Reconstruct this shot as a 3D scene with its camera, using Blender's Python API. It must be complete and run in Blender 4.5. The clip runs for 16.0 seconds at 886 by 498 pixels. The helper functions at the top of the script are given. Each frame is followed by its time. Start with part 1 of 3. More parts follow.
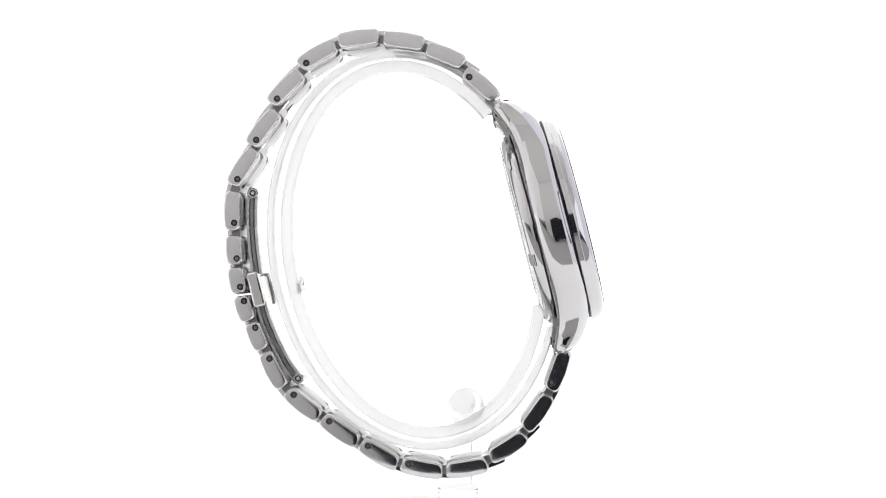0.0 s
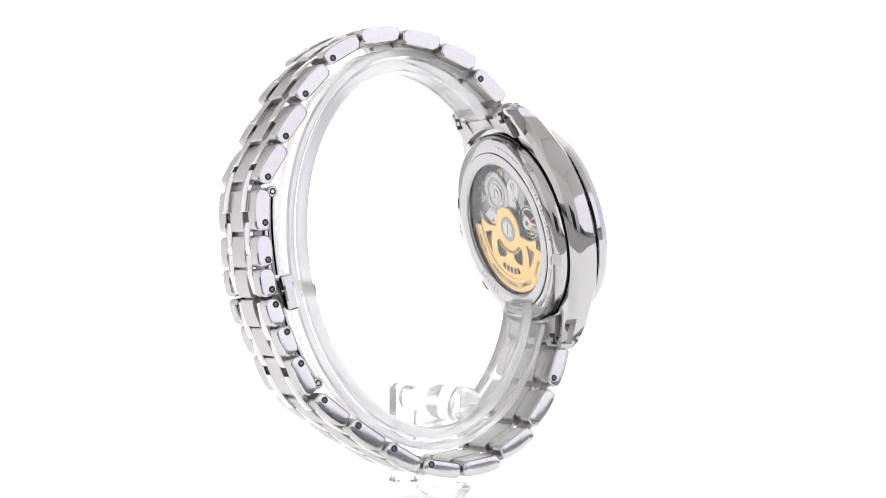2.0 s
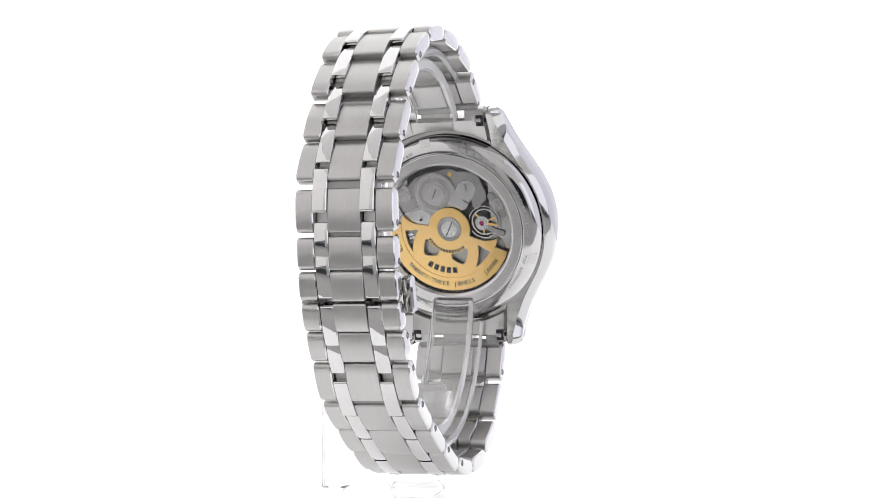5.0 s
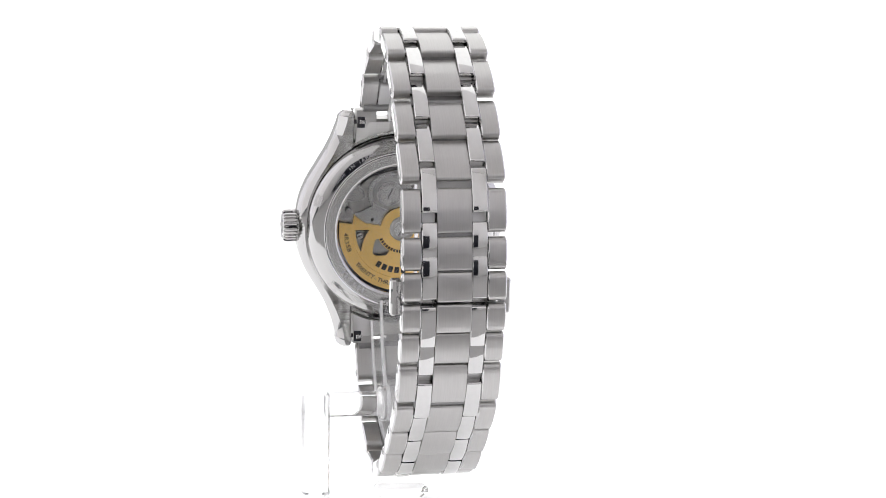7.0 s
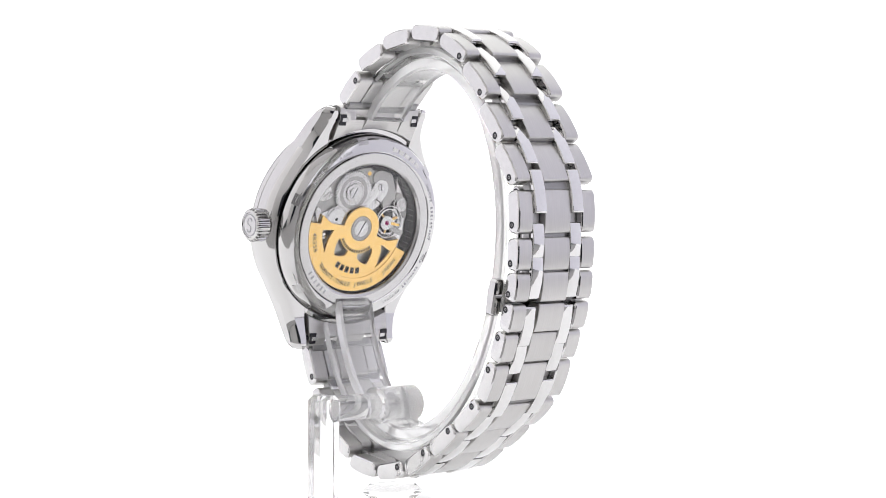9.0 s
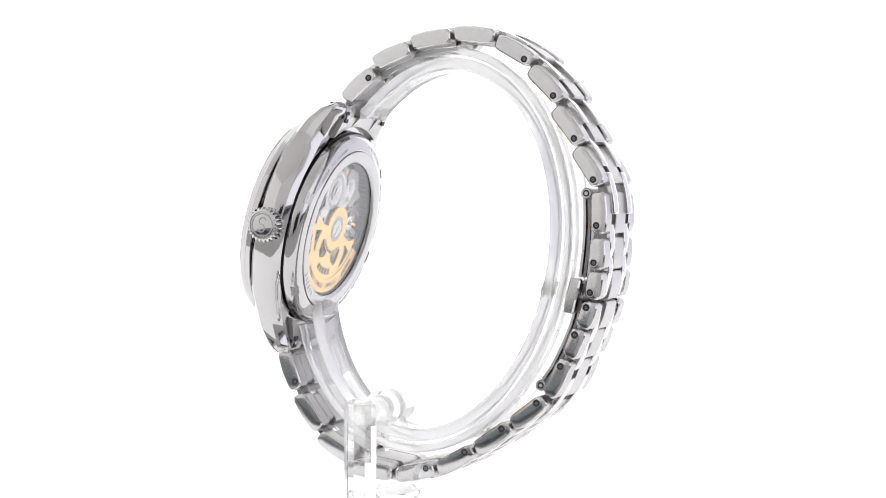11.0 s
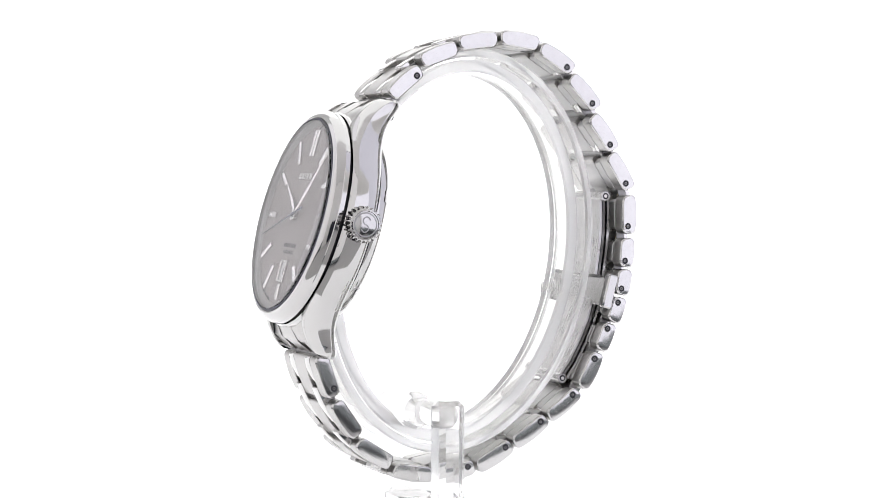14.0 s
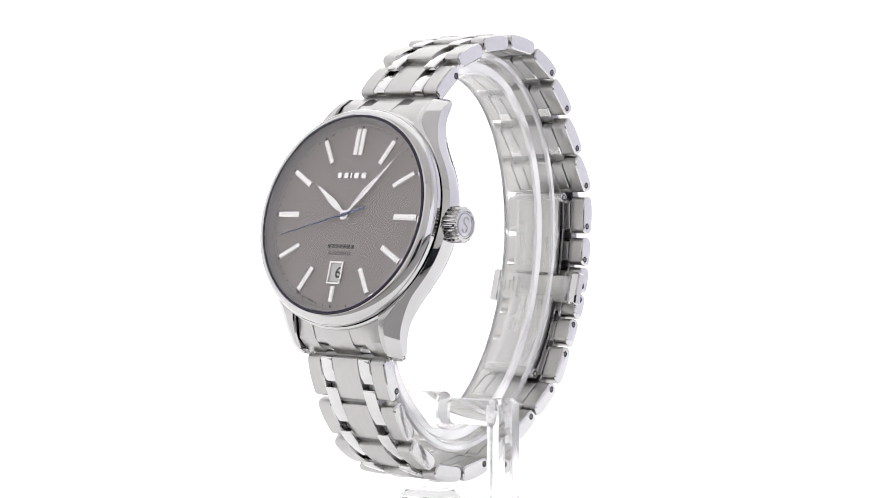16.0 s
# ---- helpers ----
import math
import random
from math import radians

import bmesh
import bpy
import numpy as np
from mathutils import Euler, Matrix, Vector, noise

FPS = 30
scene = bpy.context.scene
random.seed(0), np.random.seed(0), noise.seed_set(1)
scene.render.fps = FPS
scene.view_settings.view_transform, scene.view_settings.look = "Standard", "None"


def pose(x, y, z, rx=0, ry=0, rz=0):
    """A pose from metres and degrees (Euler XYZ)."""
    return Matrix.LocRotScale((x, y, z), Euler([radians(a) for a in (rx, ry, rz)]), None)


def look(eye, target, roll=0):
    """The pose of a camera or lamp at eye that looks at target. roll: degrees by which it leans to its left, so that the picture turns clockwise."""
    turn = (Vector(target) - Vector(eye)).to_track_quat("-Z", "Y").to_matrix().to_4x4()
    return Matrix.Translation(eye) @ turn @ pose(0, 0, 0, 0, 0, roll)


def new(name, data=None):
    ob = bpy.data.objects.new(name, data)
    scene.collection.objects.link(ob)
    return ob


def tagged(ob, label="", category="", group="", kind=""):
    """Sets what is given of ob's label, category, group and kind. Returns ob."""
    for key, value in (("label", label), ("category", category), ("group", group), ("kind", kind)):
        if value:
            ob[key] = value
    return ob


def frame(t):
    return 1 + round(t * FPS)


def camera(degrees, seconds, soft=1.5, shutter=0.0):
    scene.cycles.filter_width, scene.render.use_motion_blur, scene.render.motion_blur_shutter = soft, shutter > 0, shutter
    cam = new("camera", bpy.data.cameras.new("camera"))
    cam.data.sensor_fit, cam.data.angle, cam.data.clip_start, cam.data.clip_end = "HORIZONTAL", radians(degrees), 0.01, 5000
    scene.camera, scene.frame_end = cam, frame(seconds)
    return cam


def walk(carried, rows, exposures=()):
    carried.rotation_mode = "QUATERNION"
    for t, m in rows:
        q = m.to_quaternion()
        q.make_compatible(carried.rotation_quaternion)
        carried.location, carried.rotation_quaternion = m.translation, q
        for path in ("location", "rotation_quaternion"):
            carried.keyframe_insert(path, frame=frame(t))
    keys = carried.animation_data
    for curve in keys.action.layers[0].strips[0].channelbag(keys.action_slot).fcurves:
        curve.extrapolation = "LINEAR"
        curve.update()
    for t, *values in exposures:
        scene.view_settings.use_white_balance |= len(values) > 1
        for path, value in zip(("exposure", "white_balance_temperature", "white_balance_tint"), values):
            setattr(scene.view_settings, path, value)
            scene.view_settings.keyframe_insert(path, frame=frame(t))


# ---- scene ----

# ======== camera: stands still before the turntable ========
EYE = Vector((0.0, -0.38949, 0.0))
cam = camera(25.02, 16.0, soft=0.5)
CAM_POSE = look(EYE, EYE + Vector((0.00668639, 0.99994693, -0.00783778)), 0.153)
EXPOSURES = [(0.0, 0.0), (16.0, 0.0)]
walk(cam, [(0.0, CAM_POSE), (16.0, CAM_POSE)], exposures=EXPOSURES)

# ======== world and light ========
TENT_BACK, TENT_TOP, TENT_SIDE, TENT_EAST, TENT_LAMP, FRONT_FILL, TENT_WEST, FLOOR_GLOW, TENT_CORNER = 1.3, 1.1, 0.95, 0.75, 1.25, 0.07, 0.42, 0.35, 0.38
world = bpy.data.worlds.new("studio_world")
scene.world = world
world.use_nodes = True
world.node_tree.nodes["Background"].inputs[0].default_value = (0.9, 0.95, 1.0, 1)
world.node_tree.nodes["Background"].inputs[1].default_value = 0.3

MM = 0.001


# ======== materials ========
def material(name, color=(0.8, 0.8, 0.8), metallic=0.0, rough=0.5, transmission=0.0, ior=1.45,
             grain=None, grain_strength=0.0, rough_var=0.0, tint_var=0.0, random_tint=0.0, bump_distance=0.00003):
    """Principled material; grain is the noise scale along x, y, z in object space (per metre)."""
    m = bpy.data.materials.new(name)
    m.use_nodes = True
    nt = m.node_tree
    b = nt.nodes["Principled BSDF"]
    b.inputs["Base Color"].default_value = (*color, 1)
    b.inputs["Metallic"].default_value = metallic
    b.inputs["Roughness"].default_value = rough
    b.inputs["Transmission Weight"].default_value = transmission
    b.inputs["IOR"].default_value = ior
    if grain:
        tc = nt.nodes.new("ShaderNodeTexCoord")
        mp = nt.nodes.new("ShaderNodeMapping")
        mp.inputs["Scale"].default_value = grain
        fine = nt.nodes.new("ShaderNodeTexNoise")
        fine.inputs["Scale"].default_value = 1.0
        fine.inputs["Detail"].default_value = 4.0
        broad = nt.nodes.new("ShaderNodeTexNoise")
        broad.inputs["Scale"].default_value = 220.0
        broad.inputs["Detail"].default_value = 3.0
        nt.links.new(tc.outputs["Object"], mp.inputs["Vector"])
        nt.links.new(mp.outputs["Vector"], fine.inputs["Vector"])
        nt.links.new(tc.outputs["Object"], broad.inputs["Vector"])
        if grain_strength:
            bump = nt.nodes.new("ShaderNodeBump")
            bump.inputs["Strength"].default_value = grain_strength
            bump.inputs["Distance"].default_value = bump_distance
            nt.links.new(fine.outputs["Fac"], bump.inputs["Height"])
            nt.links.new(bump.outputs["Normal"], b.inputs["Normal"])
        if rough_var:
            mr = nt.nodes.new("ShaderNodeMapRange")
            mr.inputs["To Min"].default_value = max(0.0, rough - rough_var)
            mr.inputs["To Max"].default_value = rough + rough_var
            mix = nt.nodes.new("ShaderNodeMath")
            mix.operation = "MULTIPLY_ADD"
            mix.inputs[1].default_value = 0.5
            half = nt.nodes.new("ShaderNodeMath")
            half.operation = "MULTIPLY"
            half.inputs[1].default_value = 0.5
            nt.links.new(broad.outputs["Fac"], half.inputs[0])
            nt.links.new(fine.outputs["Fac"], mix.inputs[0])
            nt.links.new(half.outputs[0], mix.inputs[2])
            nt.links.new(mix.outputs[0], mr.inputs["Value"])
            nt.links.new(mr.outputs["Result"], b.inputs["Roughness"])
        if tint_var or random_tint:
            hsv = nt.nodes.new("ShaderNodeHueSaturation")
            hsv.inputs["Color"].default_value = (*color, 1)
            mr2 = nt.nodes.new("ShaderNodeMapRange")
            mr2.inputs["From Min"].default_value = 0.3
            mr2.inputs["From Max"].default_value = 0.7
            mr2.inputs["To Min"].default_value = 1 - tint_var
            mr2.inputs["To Max"].default_value = 1 + tint_var
            nt.links.new(fine.outputs["Fac"], mr2.inputs["Value"])
            out = mr2.outputs["Result"]
            if random_tint:
                oi = nt.nodes.new("ShaderNodeObjectInfo")
                mr3 = nt.nodes.new("ShaderNodeMapRange")
                mr3.inputs["To Min"].default_value = 1 - random_tint
                mr3.inputs["To Max"].default_value = 1 + random_tint
                nt.links.new(oi.outputs["Random"], mr3.inputs["Value"])
                mu = nt.nodes.new("ShaderNodeMath")
                mu.operation = "MULTIPLY"
                nt.links.new(out, mu.inputs[0])
                nt.links.new(mr3.outputs["Result"], mu.inputs[1])
                out = mu.outputs[0]
            nt.links.new(out, hsv.inputs["Value"])
            nt.links.new(hsv.outputs["Color"], b.inputs["Base Color"])
    return m


def glow(name, color, strength):
    """Translucent tent cloth lit from outside."""
    m = bpy.data.materials.new(name)
    m.use_nodes = True
    b = m.node_tree.nodes["Principled BSDF"]
    b.inputs["Base Color"].default_value = (0.3, 0.3, 0.3, 1)
    b.inputs["Roughness"].default_value = 0.9
    b.inputs["Emission Color"].default_value = (*color, 1)
    b.inputs["Emission Strength"].default_value = strength
    return m


STEEL = (0.55, 0.546, 0.538)
polished = material("polished_steel", STEEL, 1.0, 0.07, grain=(900, 900, 900), rough_var=0.03)
link_polish = material("polished_link_steel", (0.64, 0.636, 0.625), 1.0, 0.06, grain=(900, 900, 900), rough_var=0.03, tint_var=0.02, random_tint=0.04)
gold = material("gilt_rotor", (0.83, 0.56, 0.2), 1.0, 0.3, grain=(3000, 3000, 3000), grain_strength=0.08, rough_var=0.05, tint_var=0.04)
plate = material("nickel_plate", (0.52, 0.52, 0.515), 1.0, 0.2, grain=(5000, 500, 5000), grain_strength=0.08, rough_var=0.06, tint_var=0.05)
bridge_mat = material("grey_bridge", (0.36, 0.356, 0.345), 1.0, 0.36, grain=(5000, 500, 5000), grain_strength=0.1, rough_var=0.08, tint_var=0.08)
# Near-black for the shade below and round the movement's parts.
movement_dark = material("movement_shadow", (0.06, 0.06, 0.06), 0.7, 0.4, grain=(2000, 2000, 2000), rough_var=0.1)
flange_mat = material("rehaut", (0.5, 0.49, 0.49), 0.3, 0.4, grain=(2000, 2000, 2000), rough_var=0.05)
ink = material("dark_print", (0.03, 0.028, 0.026), 0.0, 0.5)
engraved = material("engraving", (0.42, 0.42, 0.43), 0.9, 0.45)
print_grey = material("grey_print", (0.045, 0.043, 0.043), 0.0, 0.5)
white_date = material("white_date_disc", (0.88, 0.88, 0.88), 0.0, 0.5)
blue_steel = material("blued_steel", (0.07, 0.08, 0.14), 1.0, 0.25)
silver = material("silver_applique", (0.74, 0.73, 0.715), 1.0, 0.14, grain=(900, 900, 900), rough_var=0.03)
gear_steel = material("gear_steel", (0.46, 0.455, 0.45), 1.0, 0.24, grain=(4000, 4000, 4000), grain_strength=0.05, rough_var=0.05, tint_var=0.06)
jewel = material("ruby_jewel", (0.35, 0.02, 0.12), 0.0, 0.1)
brushed = material("brushed_steel", (0.5, 0.492, 0.48), 1.0, 0.32, grain=(250, 9000, 250), grain_strength=0.4, rough_var=0.05, tint_var=0.04, random_tint=0.03)
brushed_back = material("satin_steel", (0.52, 0.515, 0.51), 1.0, 0.26, grain=(4000, 4000, 4000), rough_var=0.05, tint_var=0.03)
# Near-black; on hole, groove and recess pieces it stands in for their shade.
dark_hole = material("dark_recess", (0.03, 0.03, 0.035), 0.5, 0.5)
gasket = material("black_gasket", (0.012, 0.012, 0.03), 0.0, 0.3)
glass = material("sapphire_glass", (1, 1, 1), 0.0, 0.0, 1.0, 1.36)
acrylic = material("clear_acrylic", (1.0, 1.0, 0.985), 0.0, 0.04, 0.92, 1.3, grain=(120, 120, 500), rough_var=0.015)
thick_acrylic = material("cloudy_acrylic", (1.0, 1.0, 0.985), 0.0, 0.06, 0.8, 1.24, grain=(120, 120, 500), rough_var=0.03)
link_inner = material("link_inside_steel", (0.6, 0.595, 0.59), 1.0, 0.48, grain=(250, 5000, 250), grain_strength=0.3, rough_var=0.06)
side_polish = material("polished_link_ends", (0.6, 0.596, 0.59), 1.0, 0.1, grain=(900, 900, 900), rough_var=0.03, tint_var=0.02, random_tint=0.04)
lug_shade = material("satin_lug_steel", (0.5, 0.495, 0.485), 1.0, 0.2, grain=(250, 6000, 250), grain_strength=0.15, rough_var=0.05, tint_var=0.03)
blade_steel = material("clasp_blade_steel", (0.6, 0.595, 0.59), 1.0, 0.28, grain=(250, 5000, 250), grain_strength=0.3, rough_var=0.06)
foot_acrylic = material("foot_acrylic", (1.0, 1.0, 0.99), 0.0, 0.1, 0.85, 1.1)
clear_rod = material("clear_cast_acrylic", (1.0, 1.0, 0.99), 0.0, 0.05, 0.9, 1.33)
frosted = material("frosted_acrylic_edge", (1.0, 1.0, 0.995), 0.0, 0.2, 0.6, 1.22, grain=(900, 900, 900), rough_var=0.1)
knuckle = material("link_core_steel", (0.26, 0.258, 0.255), 1.0, 0.3, grain=(3000, 3000, 3000), rough_var=0.08)
dial_mat = material("sunray_dial", (0.41, 0.372, 0.364), 0.2, 0.5, grain=(12000, 900, 12000), rough_var=0.02, tint_var=0.012)
dial_mat.node_tree.nodes["Principled BSDF"].inputs["Specular IOR Level"].default_value = 0.15
white_floor_glow = material("white_turntable", (0.91, 0.91, 0.91), 0.0, 0.6, grain=(300, 300, 300), rough_var=0.05)
dark_floor = material("dark_floor", (0.05, 0.05, 0.055), 0.0, 0.5, grain=(20, 20, 20), rough_var=0.1, tint_var=0.2)
camera_black = material("camera_black", (0.006, 0.007, 0.014), 0.0, 0.5, grain=(2000, 2000, 2000), rough_var=0.1)
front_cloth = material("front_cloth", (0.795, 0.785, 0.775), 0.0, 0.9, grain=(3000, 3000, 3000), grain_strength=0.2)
# Faint fill glow added to the front cloth, brightening steel that faces the camera.
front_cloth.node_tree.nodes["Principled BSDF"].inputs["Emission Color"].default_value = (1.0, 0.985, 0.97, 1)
front_cloth.node_tree.nodes["Principled BSDF"].inputs["Emission Strength"].default_value = FRONT_FILL
# Emission added to plinth and turntable to keep the floor pure white.
white_floor_glow.node_tree.nodes["Principled BSDF"].inputs["Emission Color"].default_value = (1.0, 1.0, 1.0, 1)
white_floor_glow.node_tree.nodes["Principled BSDF"].inputs["Emission Strength"].default_value = FLOOR_GLOW
west_cloth = glow("lit_west_front", (1.0, 0.985, 0.985), TENT_WEST)
west_cloth.node_tree.nodes["Principled BSDF"].inputs["Base Color"].default_value = (0.795, 0.785, 0.775, 1)
apron_cloth = material("apron_cloth", (0.5, 0.495, 0.485), 0.0, 0.9, grain=(3000, 3000, 3000), grain_strength=0.2)


# ======== mesh helpers ========
def part(name, bm, mat, parent=None, label="", m=None, sharp=35.0):
    me = bpy.data.meshes.new(name)
    if bm is not None:
        bmesh.ops.recalc_face_normals(bm, faces=bm.faces)
        for f in bm.faces:
            f.smooth = len(f.verts) <= 8
        bm.to_mesh(me)
        bm.free()
        me.set_sharp_from_angle(angle=radians(sharp))
    me.materials.append(mat)
    ob = new(name, me)
    ob.parent = parent
    if m is not None:
        ob.matrix_basis = m
    if label:
        tagged(ob, label)
    return ob


def again(ob, parent, m, name=None):
    """Another object on the same mesh."""
    o = new(name or ob.name.split(".")[0], ob.data)
    o.parent = parent
    o.matrix_basis = m
    return o


def loft(bm, rings, cap=True, closed=False):
    """Skin equal rings of points; cap the ends or close the loop."""
    vs = [[bm.verts.new(p) for p in r] for r in rings]
    n = len(vs[0])
    pairs = list(zip(vs, vs[1:])) + ([(vs[-1], vs[0])] if closed else [])
    for a, b in pairs:
        for i in range(n):
            j = (i + 1) % n
            bm.faces.new((a[i], a[j], b[j], b[i]))
    if cap and not closed:
        bm.faces.new(vs[0])
        bm.faces.new(vs[-1][::-1])
    return vs


def lathe(profile, steps=96, bm=None, turn=0.0):
    """Turn a profile of (radius, height) about z; a closed profile makes a ring."""
    bm = bm or bmesh.new()
    rings = []
    for k in range(steps):
        a = 2 * math.pi * k / steps + turn
        rings.append([(r * math.cos(a) * MM, r * math.sin(a) * MM, h * MM) for r, h in profile])
    loft(bm, rings, cap=False, closed=True)
    return bm


def disc(radius, h0, h1, bevel=0.1, steps=48, bm=None, cx=0.0, cy=0.0):
    bm = bm or bmesh.new()
    prof = [(radius - bevel, h0), (radius, h0 + bevel), (radius, h1 - bevel), (radius - bevel, h1)]
    rings = [[((cx + r * math.cos(2 * math.pi * k / steps)) * MM, (cy + r * math.sin(2 * math.pi * k / steps)) * MM, h * MM)
              for k in range(steps)] for r, h in prof]
    loft(bm, rings)
    return bm


def box(sx, sy, sz, bevel=0.15, bm=None, c=(0, 0, 0)):
    """A block with chamfered edges, sizes in mm."""
    bm = bm or bmesh.new()
    b = bevel

    def rect(x, y, z, cut):
        pts = [(x - cut, y), (-x + cut, y), (-x, y - cut), (-x, -y + cut), (-x + cut, -y), (x - cut, -y), (x, -y + cut), (x, y - cut)]
        return [((px + c[0]) * MM, (py + c[1]) * MM, (z + c[2]) * MM) for px, py in pts]
    x, y, z = sx / 2, sy / 2, sz / 2
    loft(bm, [rect(x - b, y - b, -z, b * 0.5), rect(x, y, -z + b, b), rect(x, y, z - b, b), rect(x - b, y - b, z, b * 0.5)])
    return bm


def link_profile(length, thick, inset=0.0, crown=0.35, round_end=1.0, lens=0.0, taper=0.22):
    """Side outline of a bracelet link: flat below, gently arched above, rounded ends (x along the bracelet, z outwards)."""
    l, t = length / 2 - inset, thick / 2 - inset
    r = min(round_end, t * 0.95, l * 0.9)
    pts = []
    for cx, cz, a0 in ((l - r, t - r, 0), (-l + r, t - r, 90), (-l + r, -t + r, 180), (l - r, -t + r, 270)):
        for k in range(5):
            a = radians(a0 + 22.5 * k)
            pts.append((cx + r * math.cos(a), cz + r * math.sin(a)))
    out = []
    for x, z in pts:
        drop = crown * (x / l) ** 2 + lens * abs(x / l)
        out.append((x + taper * (x / l) * (z / t), z - drop * (0.5 + 0.5 * z / t)))
    mid = [(l * 0.5, t - crown * 0.25 - lens * 0.5), (l * 0.1, t - lens * 0.1), (-l * 0.1, t - lens * 0.1), (-l * 0.5, t - crown * 0.25 - lens * 0.5)]
    return out[:5] + mid + out[5:]


def shine_ends(ob, mat):
    """Give the end faces (along y) of a link piece another finish."""
    ob.data.materials.append(mat)
    for p in ob.data.polygons:
        if abs(p.normal.y) > 0.35:
            p.material_index = 1


def link_block(length, thick, width, bevel=0.22, crown=0.35, round_end=1.0, lens=0.0, arch=0.0, dome=0.0):
    bm = bmesh.new()
    w = width / 2
    rings = []
    cuts = [(-w, bevel), (-w + bevel * 0.75, bevel * 0.15), (-w + bevel, 0)]
    if dome:
        cuts = [(-w - dome, bevel + 0.8), (-w - dome * 0.7, bevel + 0.4)] + cuts
    cuts += [(-w * f, 0) for f in ((0.6, 0.25) if arch else ())]
    cuts += [(-y, ins) for y, ins in cuts[::-1]]
    for y, ins in cuts:
        sag = arch * (y / w) ** 2
        rings.append([(x * MM, y * MM, (z - sag) * MM) for x, z in link_profile(length, thick, ins, crown, round_end, lens)])
    loft(bm, rings)
    return bm


# ======== the light tent ========
TX, TY0, TY1, TZ0, TZ1 = 0.36, -0.56, 0.50, -0.0535, 0.52


def panel(name, corners, mat, label, thick=0.004):
    a, b, c, d = [Vector(p) for p in corners]
    n = (b - a).cross(d - a).normalized() * thick
    bm = bmesh.new()
    loft(bm, [[a, b, c, d], [a - n, b - n, c - n, d - n]])
    return tagged(part(name, bm, mat), label, "backdrop", kind="structure")


GZ = -0.19
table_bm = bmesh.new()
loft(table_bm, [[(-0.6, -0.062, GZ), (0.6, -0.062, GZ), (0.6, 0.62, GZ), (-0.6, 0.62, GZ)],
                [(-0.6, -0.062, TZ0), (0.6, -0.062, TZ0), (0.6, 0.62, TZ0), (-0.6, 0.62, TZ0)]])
tagged(part("table_top", table_bm, white_floor_glow), "white studio plinth, given an added glow", "table", kind="structure")
ground_bm = bmesh.new()
loft(ground_bm, [[(-0.9, -0.9, GZ - 0.03), (0.9, -0.9, GZ - 0.03), (0.9, 0.9, GZ - 0.03), (-0.9, 0.9, GZ - 0.03)], [(-0.9, -0.9, GZ), (0.9, -0.9, GZ), (0.9, 0.9, GZ), (-0.9, 0.9, GZ)]])
tagged(part("ground", ground_bm, dark_floor), "dark grey studio bench", "floor", kind="structure")
# Unseen grey board sloping down before the table, added to shape the steel's reflections.
reflector_bm = bmesh.new()
loft(reflector_bm, [[(-0.5, -0.063, TZ0 - 0.03), (0.5, -0.063, TZ0 - 0.03), (0.5, -0.063, TZ0 - 0.002), (-0.5, -0.063, TZ0 - 0.002)],
                [(-0.5, TY0, TZ0 - 0.134), (0.5, TY0, TZ0 - 0.134), (0.5, TY0, TZ0 - 0.118), (-0.5, TY0, TZ0 - 0.118)]])
tagged(part("apron", reflector_bm, apron_cloth), "unseen grey reflector added before the table", "cloth", kind="structure")
back_mat = glow("lit_backdrop", (1, 1, 1), TENT_BACK)
top_mat = glow("lit_top", (1, 1, 1), TENT_TOP)
side_mat = glow("lit_side", (0.96, 0.935, 1.0), TENT_SIDE)
east_mat = glow("lit_side_bluish", (0.92, 0.9, 1.07), TENT_EAST)
# Unseen dim corner panels, added to darken the reflections in dial and case back.
CORNER_X, CORNER_Y = -0.215, 0.33
corner_mat = glow("dim_corner_cloth", (1, 1, 1), TENT_CORNER)
panel("backdrop", [(CORNER_X, TY1, TZ0 - 0.004), (TX, TY1, TZ0 - 0.004), (TX, TY1, TZ1), (CORNER_X, TY1, TZ1)], back_mat, "bright white translucent light tent back wall")
panel("backdrop_corner", [(-TX, TY1, TZ0 - 0.004), (CORNER_X, TY1, TZ0 - 0.004), (CORNER_X, TY1, TZ1), (-TX, TY1, TZ1)], corner_mat, "dim corner panel of the light tent, added to darken reflections")
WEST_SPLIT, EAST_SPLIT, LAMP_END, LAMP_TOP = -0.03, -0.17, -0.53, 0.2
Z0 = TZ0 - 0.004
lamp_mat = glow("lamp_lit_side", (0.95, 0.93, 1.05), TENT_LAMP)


def side_panel(name, x, y0, y1, z0, z1, mat, label):
    """Upright cloth panel along y at the tent's side x."""
    corners = [(x, y0, z0), (x, y1, z0), (x, y1, z1), (x, y0, z1)]
    panel(name, corners if x < 0 else [corners[1], corners[0], corners[3], corners[2]], mat, label)


side_panel("wall_west_corner", -TX, CORNER_Y, TY1, Z0, TZ1, corner_mat, "dim corner panel of the light tent, added to darken reflections")
side_panel("wall_west", -TX, WEST_SPLIT, CORNER_Y, Z0, TZ1, side_mat, "white translucent light tent side wall lit from outside")
side_panel("wall_west_front", -TX, TY0, WEST_SPLIT, Z0, TZ1, west_cloth, "white cloth side wall of the light tent, with a faint added glow")
side_panel("wall_east", TX, EAST_SPLIT, TY1, Z0, TZ1, east_mat, "white translucent light tent side wall lit from outside")
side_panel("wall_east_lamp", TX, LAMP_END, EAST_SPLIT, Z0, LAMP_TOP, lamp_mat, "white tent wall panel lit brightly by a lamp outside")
side_panel("wall_east_upper", TX, LAMP_END, EAST_SPLIT, LAMP_TOP, TZ1, front_cloth, "white cloth side wall of the light tent, with a faint added glow")
